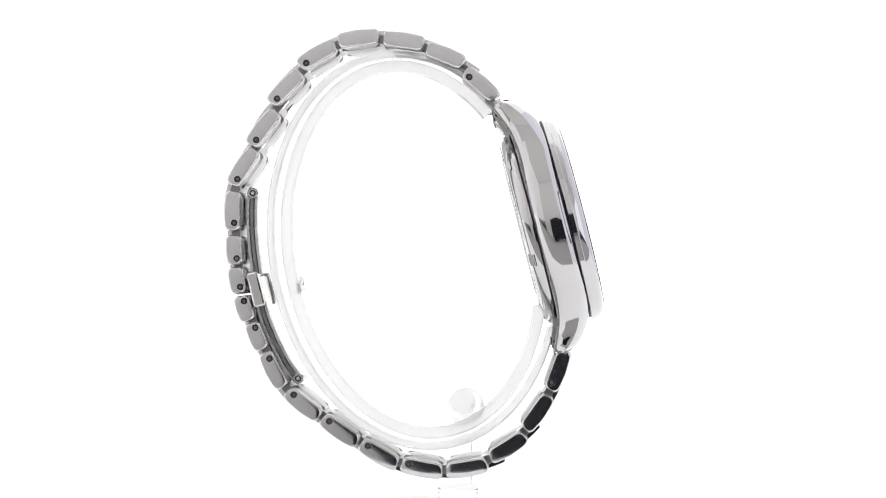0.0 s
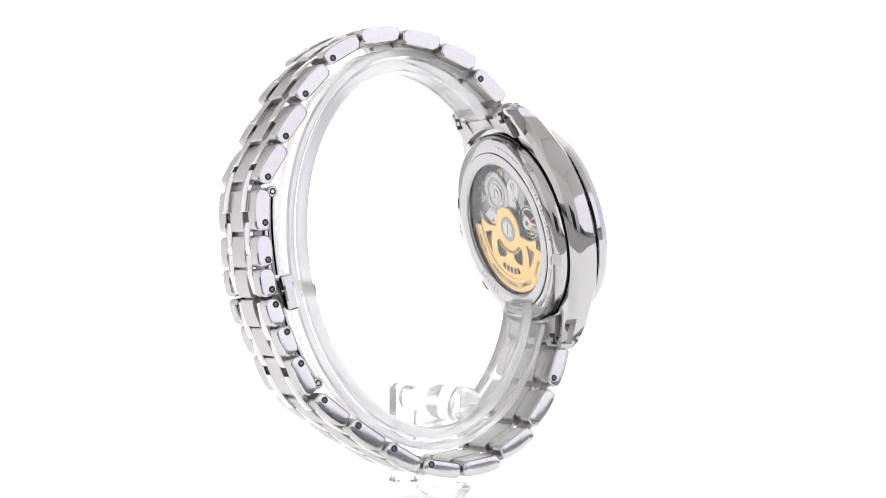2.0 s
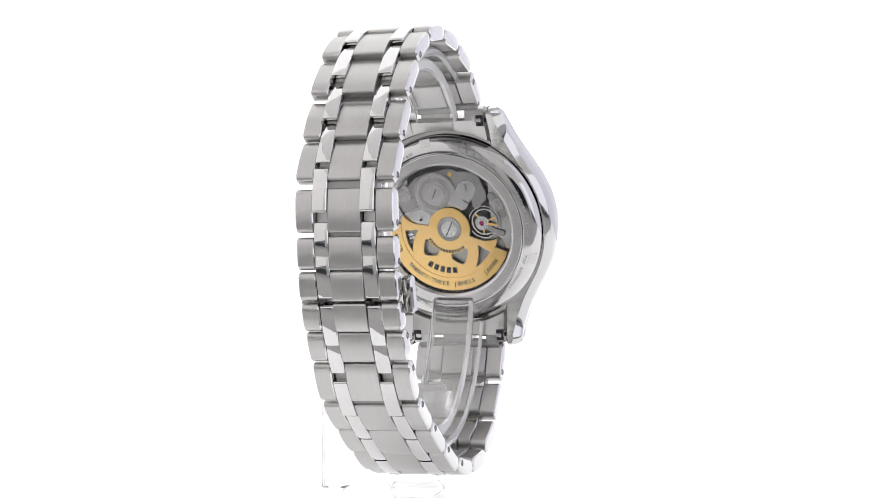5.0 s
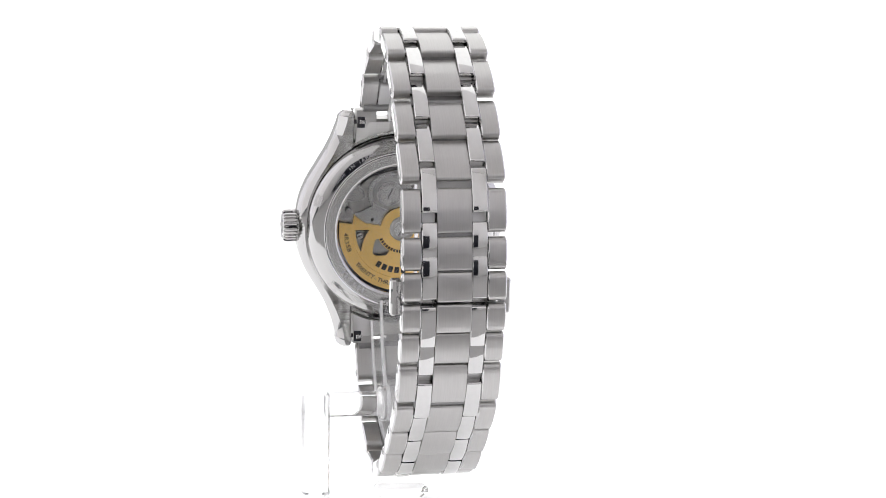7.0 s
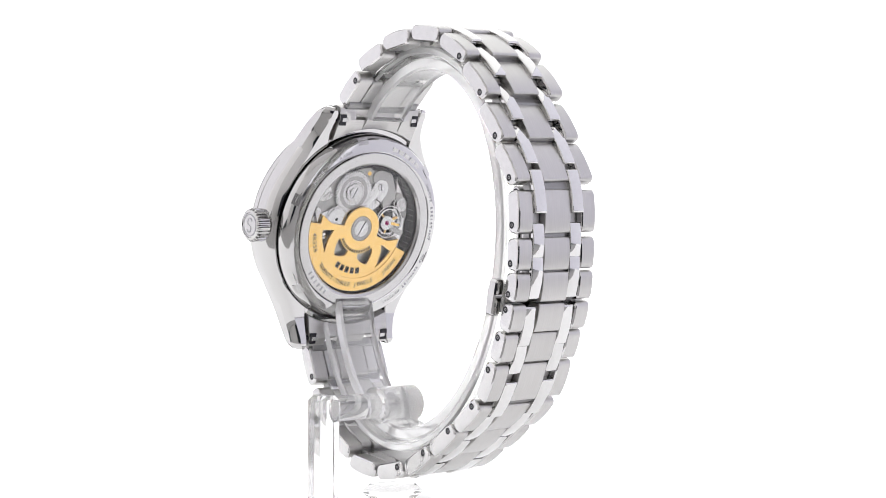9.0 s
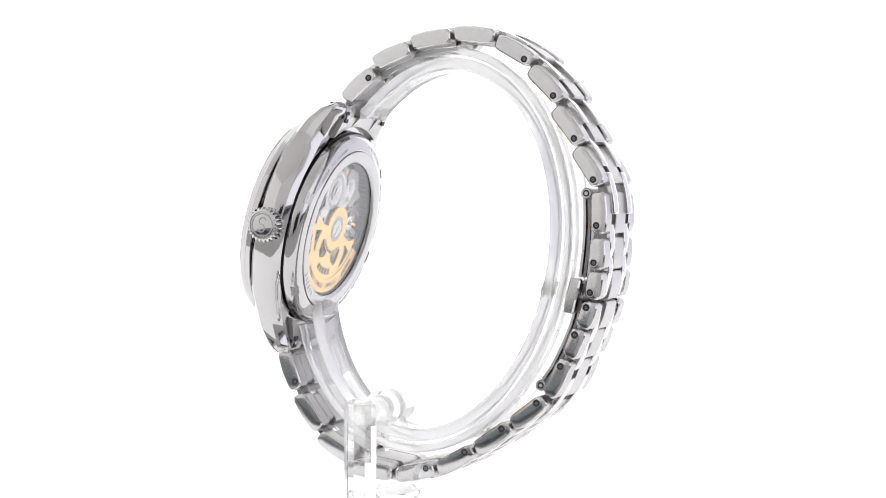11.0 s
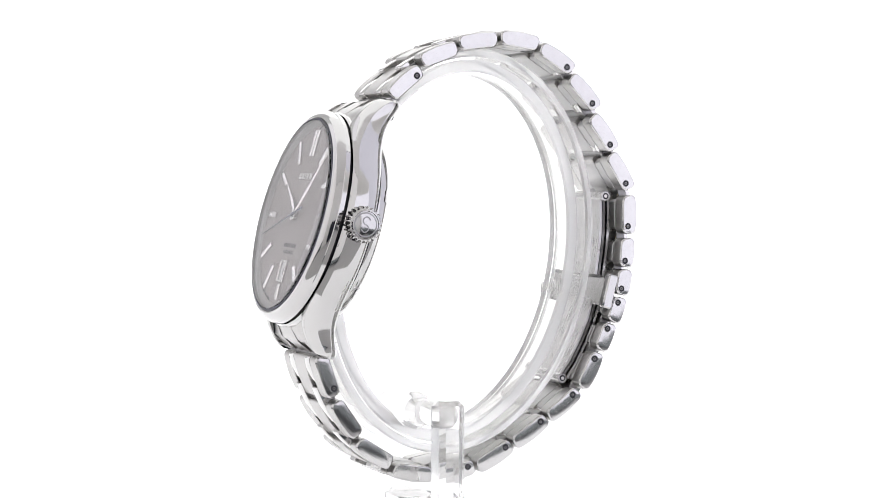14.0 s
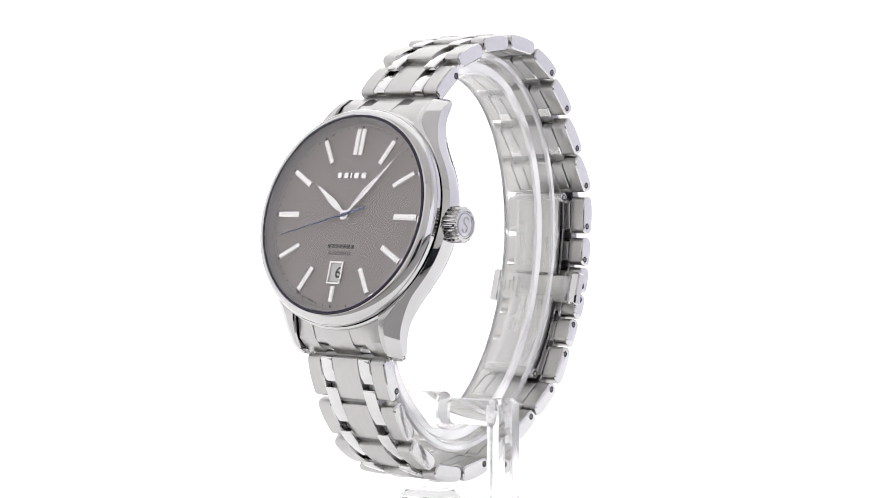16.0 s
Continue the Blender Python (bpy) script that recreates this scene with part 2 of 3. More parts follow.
side_panel("wall_east_front", TX, TY0, LAMP_END, Z0, TZ1, front_cloth, "white cloth side wall of the light tent, with a faint added glow")
panel("ceiling", [(-TX, TY1, TZ1 + 0.003), (TX, TY1, TZ1 + 0.003), (TX, 0.0, TZ1 + 0.003), (-TX, 0.0, TZ1 + 0.003)], top_mat, "white translucent light tent roof lit from above")
panel("ceiling_front", [(-TX, 0.0, TZ1 + 0.003), (TX, 0.0, TZ1 + 0.003), (TX, TY0, TZ1 + 0.003), (-TX, TY0, TZ1 + 0.003)], front_cloth, "white cloth roof over the front of the light tent")
panel("wall_south", [(TX, TY0, TZ0 - 0.13), (-TX, TY0, TZ0 - 0.13), (-TX, TY0, TZ1), (TX, TY0, TZ1)], front_cloth, "white cloth front of the light tent")

# the filming camera, mirrored in the polished steel
film_cam = tagged(new("film_camera"), "black film camera on a small tripod, mirrored in the steel", "camera")
film_cam.matrix_basis = pose(0, -0.41, 0)
part("body", box(190, 62, 142, 6), camera_black, film_cam, m=pose(0.042, -0.045, -0.053))
part("lens", lathe([(8, 2), (27, 2), (30, -1), (30, -18), (8, -18)], 48), camera_black, film_cam, m=pose(0, 0.0, 0, -90, 0, 0))
for ang in (90, 210, 330):
    bm = bmesh.new()
    loft(bm, [[((x + r * math.cos(radians(ang))) * MM, (y - 45 + r * math.sin(radians(ang))) * MM, z * MM) for x, y in ((9, 9), (-9, 9), (-9, -9), (9, -9))]
              for r, z in ((10, -110), (34, -189.5))])
    part("tripod_leg", bm, camera_black, film_cam)

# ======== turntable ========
turntable = tagged(part("turntable", disc(60, -53.4, -52.0, 0.3, 96), white_floor_glow), "round white turntable plate under the watch stand, given a glow", "turntable", kind="structure")

# ======== the watch ========
watch = tagged(new("wristwatch"), "stainless steel wristwatch with grey dial and link bracelet", "watch")

TILT = radians(14.6)
NV, UV = Vector((math.cos(TILT), 0, math.sin(TILT))), Vector((-math.sin(TILT), 0, math.cos(TILT)))
CASE = Matrix.Translation((NV * 20.0 + UV * -3.9) * MM) @ Matrix((
    (0, UV.x, NV.x, 0), (1, 0, 0, 0), (0, UV.z, NV.z, 0), (0, 0, 0, 1)))

# case: a turned body and two flanks that run out into the lugs
HALF = [(0, 21.45), (4, 21.1), (7, 20.3), (10, 18.95), (13, 17.15), (15.5, 15.75), (19, 14.25), (22, 13.45), (23.7, 13.25), (24.4, 12.85), (24.75, 12.3)]
FRONT = [(0, 5.85), (10, 5.95), (14, 6.1), (17, 5.95), (19, 5.5), (21, 4.6), (22.5, 3.5), (23.5, 2.6), (24.3, 1.5), (24.75, 0.5)]
REAR = [(0, 0.0), (14, 0.0), (17, -0.15), (19, -0.5), (21, -1.25), (22.8, -2.05), (24.1, -2.35), (24.75, -2.0)]


def along(table, u):
    """Smooth curve through (u, value) pairs, even about u = 0."""
    u = min(abs(u), table[-1][0])
    n = len(table)
    for i in range(n - 1):
        (a, va), (b, vb) = table[i], table[i + 1]
        if u <= b:
            def slope(k):
                if k == 0:
                    return 0.0
                k0, k1 = max(k - 1, 0), min(k + 1, n - 1)
                return (table[k1][1] - table[k0][1]) / (table[k1][0] - table[k0][0])
            h, f = b - a, (u - a) / (b - a)
            return ((1 + 2 * f) * (1 - f) ** 2 * va + f * (1 - f) ** 2 * h * slope(i)
                    + f * f * (3 - 2 * f) * vb + f * f * (f - 1) * h * slope(i + 1))


case_bm = lathe([(18.9, 5.6), (18.9, 0.3), (20.2, 0.3), (20.9, 0.9), (20.9, 5.5), (20.6, 5.85), (19.6, 5.85), (19.4, 5.6)], 128)
for s in (1, -1):
    rings = []
    for k in range(-52, 53):
        u = k * 0.475
        w, f, r = along(HALF, u), along(FRONT, u), along(REAR, u)
        inner = 10.1 + 0.5 * max(0.0, abs(u) - 23.7) if abs(u) > 16.5 else 8.5
        k2 = min(max((abs(u) - 13.0) / 6.0, 0.0), 1.0)
        k2 = k2 * k2 * (3 - 2 * k2)
        c = min(0.8 + 0.9 * k2, (f - r) * 0.45)
        e = 0.9 + 1.3 * k2
        q = min(1.6, (f - r) * 0.35)
        sec = [(inner, r + 0.2), (inner + 0.2, r), (w - 1.7, r), (w - 0.7, r + q * 0.45), (w - 0.1, r + q),
               (w + 0.1 - 0.22 * k2, (f + r) / 2), (w + 0.05, f - c - 0.12), (w - 0.05, f - c), (w - e, f - 0.06), (w - e - 0.25, f), (inner + 0.2, f), (inner, f - 0.2)]
        rings.append([(s * x * MM, u * MM, h * MM) for x, h in sec])
    loft(case_bm, rings)
case = part("case", case_bm, polished, watch, "mirror-polished steel case with four lugs", CASE, 28)
# Lug fronts get a darker, rougher steel in place of their darker reflections.
case.data.materials.append(lug_shade)
for p in case.data.polygons:
    if p.normal.z > 0.5 and abs(p.normal.x) < 0.3 and abs(p.center.y) > 15.5 * MM and abs(p.center.x) > 9.0 * MM:
        p.material_index = 1

bezel = part("bezel", lathe([(18.75, 6.32), (20.45, 6.32), (20.6, 6.45), (20.62, 7.3), (20.5, 7.42), (20.42, 7.8), (20.2, 8.35), (19.85, 8.8), (19.4, 9.12), (19.0, 9.22), (18.78, 9.1), (18.75, 8.6)], 128), polished, watch, "polished round steel bezel", CASE, 28)
part("bezel_groove", lathe([(18.8, 5.5), (19.75, 5.5), (19.75, 6.62), (18.8, 6.62)], 96), dark_hole, watch, m=CASE)
part("crystal_gasket", lathe([(18.42, 9.0), (18.77, 9.0), (18.77, 9.3), (18.42, 9.3)], 96), gasket, watch, "dark gasket ring round the crystal", CASE)
part("crystal_seat", lathe([(18.5, 7.9), (18.76, 7.9), (18.76, 8.91), (18.5, 8.91)], 96), flange_mat, watch, m=CASE)
cr_prof = [(0.0001, 8.1), (9, 8.1), (18.4, 8.1), (18.4, 9.25), (18.25, 9.42), (18.1, 9.45), (17.4, 9.5), (14, 9.6), (9, 9.67), (4, 9.7), (0.0001, 9.7)]
crystal = part("crystal", lathe(cr_prof, 96), glass, watch, "clear slightly domed crystal", CASE)
crystal.visible_shadow = False
dial = part("dial", disc(17.6, 6.5, 6.9, 0.05, 96), dial_mat, watch, "warm grey sunray dial", CASE)

back_ring = part("case_back", lathe([(15.9, -2.0), (16.0, -2.65), (16.2, -2.75), (17.9, -2.55), (18.6, -2.1), (19.1, -1.4), (19.35, -0.7), (19.35, -0.35), (18.9, -0.3), (18.9, 0.35), (15.9, 0.35)], 128), polished, watch, "polished steel screw-down case back", CASE, 28)
part("window_ring", lathe([(13.4, -1.0), (13.5, -2.4), (13.75, -2.7), (14.0, -2.85), (15.75, -2.85), (15.9, -2.75), (15.9, 0.3), (13.4, 0.3)], 128), brushed_back, watch, "satin steel ring round the display window", CASE, 28)

part("back_groove", lathe([(18.6, -0.32), (18.95, -0.32), (18.95, 0.33), (18.6, 0.33)], 96), dark_hole, watch, m=CASE)

# crown
CROWN = CASE @ pose(0, 0, 0.003) @ Matrix.Rotation(radians(90), 4, "Y")
bm = bmesh.new()
rings = []
teeth = 24
for h, r0, dr in ((21.0, 1.2, 0), (21.0, 2.8, 0), (21.2, 2.98, 0.12), (21.5, 3.08, 0.24), (23.6, 3.08, 0.24), (23.95, 2.98, 0.1), (24.15, 2.75, 0), (24.2, 2.5, 0), (24.02, 2.4, 0), (24.12, 1.6, 0), (24.18, 0.8, 0), (24.2, 0.1, 0)):
    rings.append([((r0 + dr * (1 if k % 4 in (0, 1) else -1)) * math.cos(2 * math.pi * k / (teeth * 4)) * MM,
                   (r0 + dr * (1 if k % 4 in (0, 1) else -1)) * math.sin(2 * math.pi * k / (teeth * 4)) * MM, h * MM) for k in range(teeth * 4)])
loft(bm, rings)
crown = part("crown", bm, polished, watch, "fluted steel winding crown", CROWN, 25)
part("crown_stem", disc(1.6, 19.5, 21.1, 0.05, 24), dark_hole, crown)
part("crown_ring", lathe([(1.95, 24.0), (2.25, 24.0), (2.2, 24.14), (2.0, 24.14)], 48), engraved, crown)
bm = bmesh.new()
for cu, a0, a1 in ((0.68, 20, 265), (-0.68, 200, 445)):
    rings = []
    for k in range(17):
        a = radians(a0 + (a1 - a0) * k / 16)
        rings.append([((r * math.cos(a)) * MM * 0.95, (cu + r * math.sin(a)) * MM, h * MM) for r, h in ((0.56, 24.1), (0.84, 24.1), (0.8, 24.25), (0.6, 24.25))])
    loft(bm, rings)
part("crown_emblem", bm, engraved, crown, "raised curved emblem")


# ======== lettering helpers ========
def glyph(body, size, depth=0.02):
    """Text as flat mesh geometry, centred; size in mm."""
    cu = bpy.data.curves.new("lettering", "FONT")
    cu.body, cu.size, cu.align_x, cu.align_y, cu.extrude = body, size * MM, "CENTER", "CENTER", depth * MM
    cu.resolution_u = 3
    cu.offset = size * MM * 0.014
    ob = new("lettering", cu)
    dg = bpy.context.evaluated_depsgraph_get()
    me = bpy.data.meshes.new_from_object(ob.evaluated_get(dg))
    bpy.data.objects.remove(ob)
    bpy.data.curves.remove(cu)
    return me


def add_mesh(bm, me, m):
    tmp = bmesh.new()
    tmp.from_mesh(me)
    bmesh.ops.transform(tmp, matrix=m, verts=tmp.verts)
    t2 = bpy.data.meshes.new("joined")
    tmp.to_mesh(t2)
    tmp.free()
    bm.from_mesh(t2)
    bpy.data.meshes.remove(t2)
    bpy.data.meshes.remove(me)


def arc_text(words, radius, mid, size, h, inward=True, pitch=0.74):
    """Letters set along an arc, mid in degrees; inward: their tops point to the centre."""
    bm = bmesh.new()
    step = math.degrees(size * pitch / radius)
    n = len(words)
    for k, ch in enumerate(words):
        if ch == " ":
            continue
        off = (k - (n - 1) / 2) * step
        a = mid + off if inward else mid - off
        turn = a + 90 if inward else a - 90
        m = pose(radius * math.cos(radians(a)) * MM, radius * math.sin(radians(a)) * MM, h * MM, 0, 0, turn)
        add_mesh(bm, glyph(ch, size), m)
    return bm


def arc_bars(count, radius, mid, w, t, h, gap=0.25):
    """Plain bars along an arc in place of a name."""
    bm = bmesh.new()
    step = math.degrees((w + gap) / radius)
    for k in range(count):
        a = mid + (k - (count - 1) / 2) * step
        one = box(w, t, 0.04, 0.01)
        me = bpy.data.meshes.new("bar")
        one.to_mesh(me)
        one.free()
        add_mesh(bm, me, pose(radius * math.cos(radians(a)) * MM, radius * math.sin(radians(a)) * MM, h * MM, 0, 0, a + 90))
    return bm


# ======== dial furniture ========
DIAL_H = 6.9


def baton(length, width, height):
    """Faceted applied marker, long along y."""
    bm = bmesh.new()
    w, l = width / 2, length / 2
    loft(bm, [[(x * MM, -l * MM, z * MM) for x, z in ((-w, 0), (-w, height * 0.6), (-w * 0.55, height), (w * 0.55, height), (w, height * 0.6), (w, 0))],
              [(x * MM, l * MM, z * MM) for x, z in ((-w, 0), (-w, height * 0.6), (-w * 0.55, height), (w * 0.55, height), (w, height * 0.6), (w, 0))]])
    return bm


first = None
for hour in range(1, 13):
    a = radians(90 - 30 * hour)
    spots = [(13.9, 0.0)]
    if hour == 12:
        spots = [(14.0, -0.62), (14.0, 0.62)]
    for rr, side in spots:
        if hour == 6:
            part("hour_marker", baton(2.9, 1.1, 0.45), silver, dial, "short polished steel hour marker", pose(0, -14.75 * MM, DIAL_H * MM))
            continue
        m = pose((rr * math.cos(a) - side * math.sin(a)) * MM, (rr * math.sin(a) + side * math.cos(a)) * MM, DIAL_H * MM, 0, 0, 90 - 30 * hour - 90)
        if first is None:
            first = part("hour_marker", baton(5.0, 1.15, 0.45), silver, dial, "polished steel baton hour marker", m)
        else:
            again(first, dial, m)
bm = bmesh.new()
for k in range(60):
    a = 2 * math.pi * k / 60
    disc(0.17 if k % 5 else 0.24, 6.89, 6.93, 0.005, 10, bm, 16.95 * math.cos(a), 16.95 * math.sin(a))
part("minute_dots", bm, print_grey, dial)
part("dial_flange", lathe([(17.45, 6.85), (18.7, 6.85), (18.7, 8.78), (18.37, 8.78), (18.2, 8.05)], 96), flange_mat, dial, "sloping light grey ring round the dial")
frame_bm = bmesh.new()
for r, rot in (((3.3, 0.42, 0, 1.95), 0), ((3.3, 0.42, 0, -1.95), 0), ((0.42, 4.3, 1.44, 0), 0), ((0.42, 4.3, -1.44, 0), 0)):
    box(r[0], r[1], 0.5, 0.1, frame_bm, (r[2], r[3] - 10.75, DIAL_H + 0.2))
part("date_frame", frame_bm, silver, dial, "polished steel frame of the date window")
part("date_disc", box(2.5, 3.5, 0.05, 0.01, None, (0, -10.75, DIAL_H + 0.03)), white_date, dial, "white date disc")
bm = bmesh.new()
add_mesh(bm, glyph("6", 3.0), pose(0.55 * MM, -10.75 * MM, (DIAL_H + 0.08) * MM))
part("date_numeral", bm, ink, dial)
bm = bmesh.new()
for k, wide in enumerate((0.95, 1.0, 0.4, 1.1, 1.15)):
    box(wide, 1.15, 0.25, 0.05, bm, ((-3.3, -1.75, -0.55, 0.7, 2.45)[k], 7.65, DIAL_H + 0.12))
part("brand_bars", bm, silver, dial, "raised silver bars")
bm = bmesh.new()
for k in range(7):
    box(0.66, 0.75, 0.03, 0.005, bm, ((k - 3) * 0.95, -5.75, DIAL_H + 0.015))
part("print_bars", bm, print_grey, dial)
bm = bmesh.new()
add_mesh(bm, glyph("AUTOMATIC", 0.98), pose(0, -7.1 * MM, (DIAL_H + 0.02) * MM))
part("dial_print", bm, print_grey, dial)
part("rim_print", arc_text("MADE IN JAPAN", 16.8, 247, 0.55, DIAL_H + 0.02), print_grey, dial)


def leaf(tip, tail, width, waist, h, lift=0.12):
    """Leaf-shaped hand along y with a ridge."""
    prof = [(-tail, waist), (0.8, waist), (tip * 0.22, width * 0.72), (tip * 0.38, width), (tip * 0.6, width * 0.6), (tip * 0.85, width * 0.26), (tip, 0.06)]
    bm = bmesh.new()
    loft(bm, [[(-w / 2 * MM, y * MM, h * MM), (0, y * MM, (h + lift) * MM), (w / 2 * MM, y * MM, h * MM), (0, y * MM, (h - 0.03) * MM)] for y, w in prof])
    return bm


part("hour_hand", leaf(11.0, 1.2, 1.4, 0.45, 7.45), silver, dial, "polished leaf-shaped hour hand", pose(0, 0, 0, 0, 0, 55), 20)
part("minute_hand", leaf(15.9, 1.2, 1.2, 0.45, 7.7), silver, dial, "polished leaf-shaped minute hand", pose(0, 0, 0, 0, 0, -41.3), 20)
bm = bmesh.new()
loft(bm, [[(x * w * MM, y * MM, (7.95 + z) * MM) for x, z in ((-1, 0), (1, 0), (1, 0.08), (-1, 0.08))] for y, w in ((-5.0, 0.26), (-1.2, 0.22), (0, 0.2), (15.4, 0.07))])
disc(0.42, 7.9, 8.06, 0.03, 24, bm)
second_hand = part("second_hand", bm, blue_steel, dial, "thin blue second hand", pose(0, 0, 0, 0, 0, 106))
part("hand_hub", lathe([(0.3, 7.0), (1.0, 7.0), (1.0, 7.75), (0.9, 7.85), (0.3, 7.85)], 32), silver, dial)

# ======== case back and movement, in a frame that looks out of the back ========
BACK = CASE @ Matrix.Rotation(radians(180), 4, "Y")
back_glass = part("back_glass", disc(13.5, 1.75, 2.25, 0.1, 64), glass, watch, "clear display window in the case back", BACK)
back_glass.visible_shadow = False
for a in range(20, 380, 60):
    part("wrench_notch", box(2.3, 1.7, 0.12, 0.03), brushed_back, back_ring, m=pose(18.45 * math.cos(radians(a)) * MM, 18.45 * math.sin(radians(a)) * MM, -2.12 * MM, 0, 0, a + 90) @ pose(0, 0, 0, -36, 0, 0))
FLIP = Matrix.Rotation(radians(180), 4, "Y")
part("engraving", arc_text("WATER RESISTANT", 17.0, 12, 1.1, 2.67, False), engraved, back_ring, m=FLIP)
part("engraving", arc_text("MADE IN JAPAN", 17.0, 128, 1.1, 2.67, False), engraved, back_ring, m=FLIP)
part("engraving", arc_text("TOP SAPPHIRE CRYSTAL", 17.0, 318, 0.95, 2.67, False), engraved, back_ring, m=FLIP)
part("engraved_bars", arc_bars(5, 17.0, 62, 1.3, 1.3, 2.66, 0.4), brushed_back, back_ring, m=FLIP)
part("engraved_bars", arc_bars(6, 14.9, 226, 0.45, 0.9, 2.86, 0.7), engraved, back_ring, m=FLIP)
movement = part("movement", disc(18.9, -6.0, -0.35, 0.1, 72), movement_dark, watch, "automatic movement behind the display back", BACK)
# The wall's dark colour stands in for the shade inside the window.
part("inner_wall", lathe([(13.4, -0.3), (13.9, -0.3), (13.9, 1.8), (13.4, 1.8)], 72), movement_dark, movement, "inner wall round the movement, coloured dark for shade")


def bridge(name, spots, h0, h1, mat, label=""):
    """A plate made of overlapping discs and arms between them."""
    bm = bmesh.new()
    for (x0, y0, r0), (x1, y1, r1) in zip(spots, spots[1:]):
        d = math.hypot(x1 - x0, y1 - y0)
        nx, ny = -(y1 - y0) / d, (x1 - x0) / d
        q = [(x0 + nx * r0, y0 + ny * r0), (x0 - nx * r0, y0 - ny * r0), (x1 - nx * r1, y1 - ny * r1), (x1 + nx * r1, y1 + ny * r1)]
        loft(bm, [[(x * MM, y * MM, h0 * MM) for x, y in q], [(x * MM, y * MM, (h1 - 0.004) * MM) for x, y in q]])
    for k, (x, y, r) in enumerate(spots):
        disc(r, h0, h1 + 0.002 * k, 0.13, 32, bm, x, y)
    return part(name, bm, mat, movement, label)


bridge("barrel_bridge", [(-9.2, 5.0, 1.9), (-5.5, 8.2, 2.6), (0.5, 9.6, 2.7), (4.4, 8.3, 1.9)], -0.3, 0.15, bridge_mat)
bridge("train_bridge", [(-8.5, -4.0, 3.5), (-3.0, -6.0, 4.0), (4.0, -7.0, 4.0), (9.0, -4.0, 2.2)], -0.3, 0.1, bridge_mat)
bridge("click_plate", [(-9.2, 1.5, 1.8), (-6.1, 2.0, 2.2), (-3.4, 4.0, 1.6), (2.5, 5.2, 1.7), (4.2, 8.0, 2.0)], 0.2, 0.55, plate)


def gear(r, teeth, h0, h1, depth=0.3):
    bm = bmesh.new()
    rings = []
    for h in (h0, h1):
        rings.append([((r - (depth if k % 4 in (2, 3) else 0)) * math.cos(2 * math.pi * k / (teeth * 4)) * MM,
                       (r - (depth if k % 4 in (2, 3) else 0)) * math.sin(2 * math.pi * k / (teeth * 4)) * MM, h * MM) for k in range(teeth * 4)])
    loft(bm, rings)
    return bm


def screw(x, y, h, r=0.75, turn=30.0, parent=None):
    ob = part("screw", disc(r, h - 0.2, h + 0.14, 0.05, 24), plate, parent or movement, m=pose(x * MM, y * MM, 0, 0, 0, turn))
    # Thin dark bar on the head, coloured as the shade in a slot.
    part("screw_slot", box(r * 1.9, 0.2, 0.02, 0.004, None, (0, 0, h + 0.145)), ink, ob)
    return ob


wheel = part("ratchet_wheel", gear(4.6, 50, 0.3, 0.62, 0.42), gear_steel, movement, "toothed steel ratchet wheel", pose(-2.6 * MM, 7.3 * MM, 0))
part("wheel_boss", disc(1.9, 0.6, 0.85, 0.08, 32), brushed_back, wheel)
part("wheel_groove", lathe([(2.6, 0.61), (3.4, 0.61), (3.4, 0.635), (2.6, 0.635)], 48), bridge_mat, wheel)
screw(-2.6, 7.3, 0.9, 1.1, 65)
screw(4.2, 8.4, 0.58, 0.75, 100)
screw(3.9, 5.5, 0.58, 0.75, 150)
screw(-8.6, -1.6, 0.4, 0.7, 20)
part("jewel", disc(0.45, 0.3, 0.42, 0.02, 16), gold, movement, m=pose(0.9 * MM, 11.2 * MM, 0))
setting = part("setting_wheel", gear(2.75, 36, 0.56, 0.66, 0.2), gear_steel, movement, "small toothed setting wheel", pose(-6.1 * MM, 1.9 * MM, 0))
part("wheel_boss", disc(2.2, 0.64, 0.76, 0.08, 40), plate, setting)
part("jewel", disc(0.32, 0.74, 0.82, 0.02, 16), ink, setting)
bridge("finger_plate", [(-11.0, 3.9, 0.6), (-10.2, 2.0, 0.8), (-9.2, 0.7, 0.7)], 0.5, 0.74, gear_steel)
bridge("click_spring", [(-11.2, 6.4, 0.5), (-9.6, 6.0, 0.45), (-8.2, 6.8, 0.6)], 0.18, 0.5, gear_steel)
bridge("pallet_cock", [(3.4, 10.4, 1.5), (5.4, 9.6, 1.8), (6.6, 6.6, 1.7), (6.0, 4.8, 0.9)], 0.1, 0.5, bridge_mat)
bridge("date_lever", [(9.2, 6.4, 0.8), (10.6, 4.6, 0.7), (11.4, 2.4, 0.6)], -0.2, 0.3, bridge_mat)
for gx, gy, gr, gt in ((-9.6, 7.6, 1.7, 24), (-11.6, 1.2, 1.3, 18), (10.4, 4.6, 1.5, 22)):
    small = part("train_wheel", gear(gr, gt, 0.16, 0.34, 0.22), gear_steel, movement, "small toothed steel wheel", pose(gx * MM, gy * MM, 0))
    part("wheel_boss", disc(gr * 0.35, 0.32, 0.5, 0.05, 20), plate, small)
part("balance_well", lathe([(3.2, 0.2), (3.4, 0.2), (3.4, 0.5), (3.2, 0.5)], 48), plate, movement, m=pose(7.4 * MM, 1.1 * MM, 0))
bal = part("balance_wheel", lathe([(2.45, 0.1), (2.75, 0.1), (2.75, 0.35), (2.45, 0.35)], 48), plate, movement, "bright steel balance wheel", pose(7.4 * MM, 1.1 * MM, 0))
for a in (20, 140, 260):
    part("spoke", box(2.6, 0.35, 0.2, 0.03, None, (1.3, 0, 0.22)), gold, bal, m=pose(0, 0, 0, 0, 0, a))
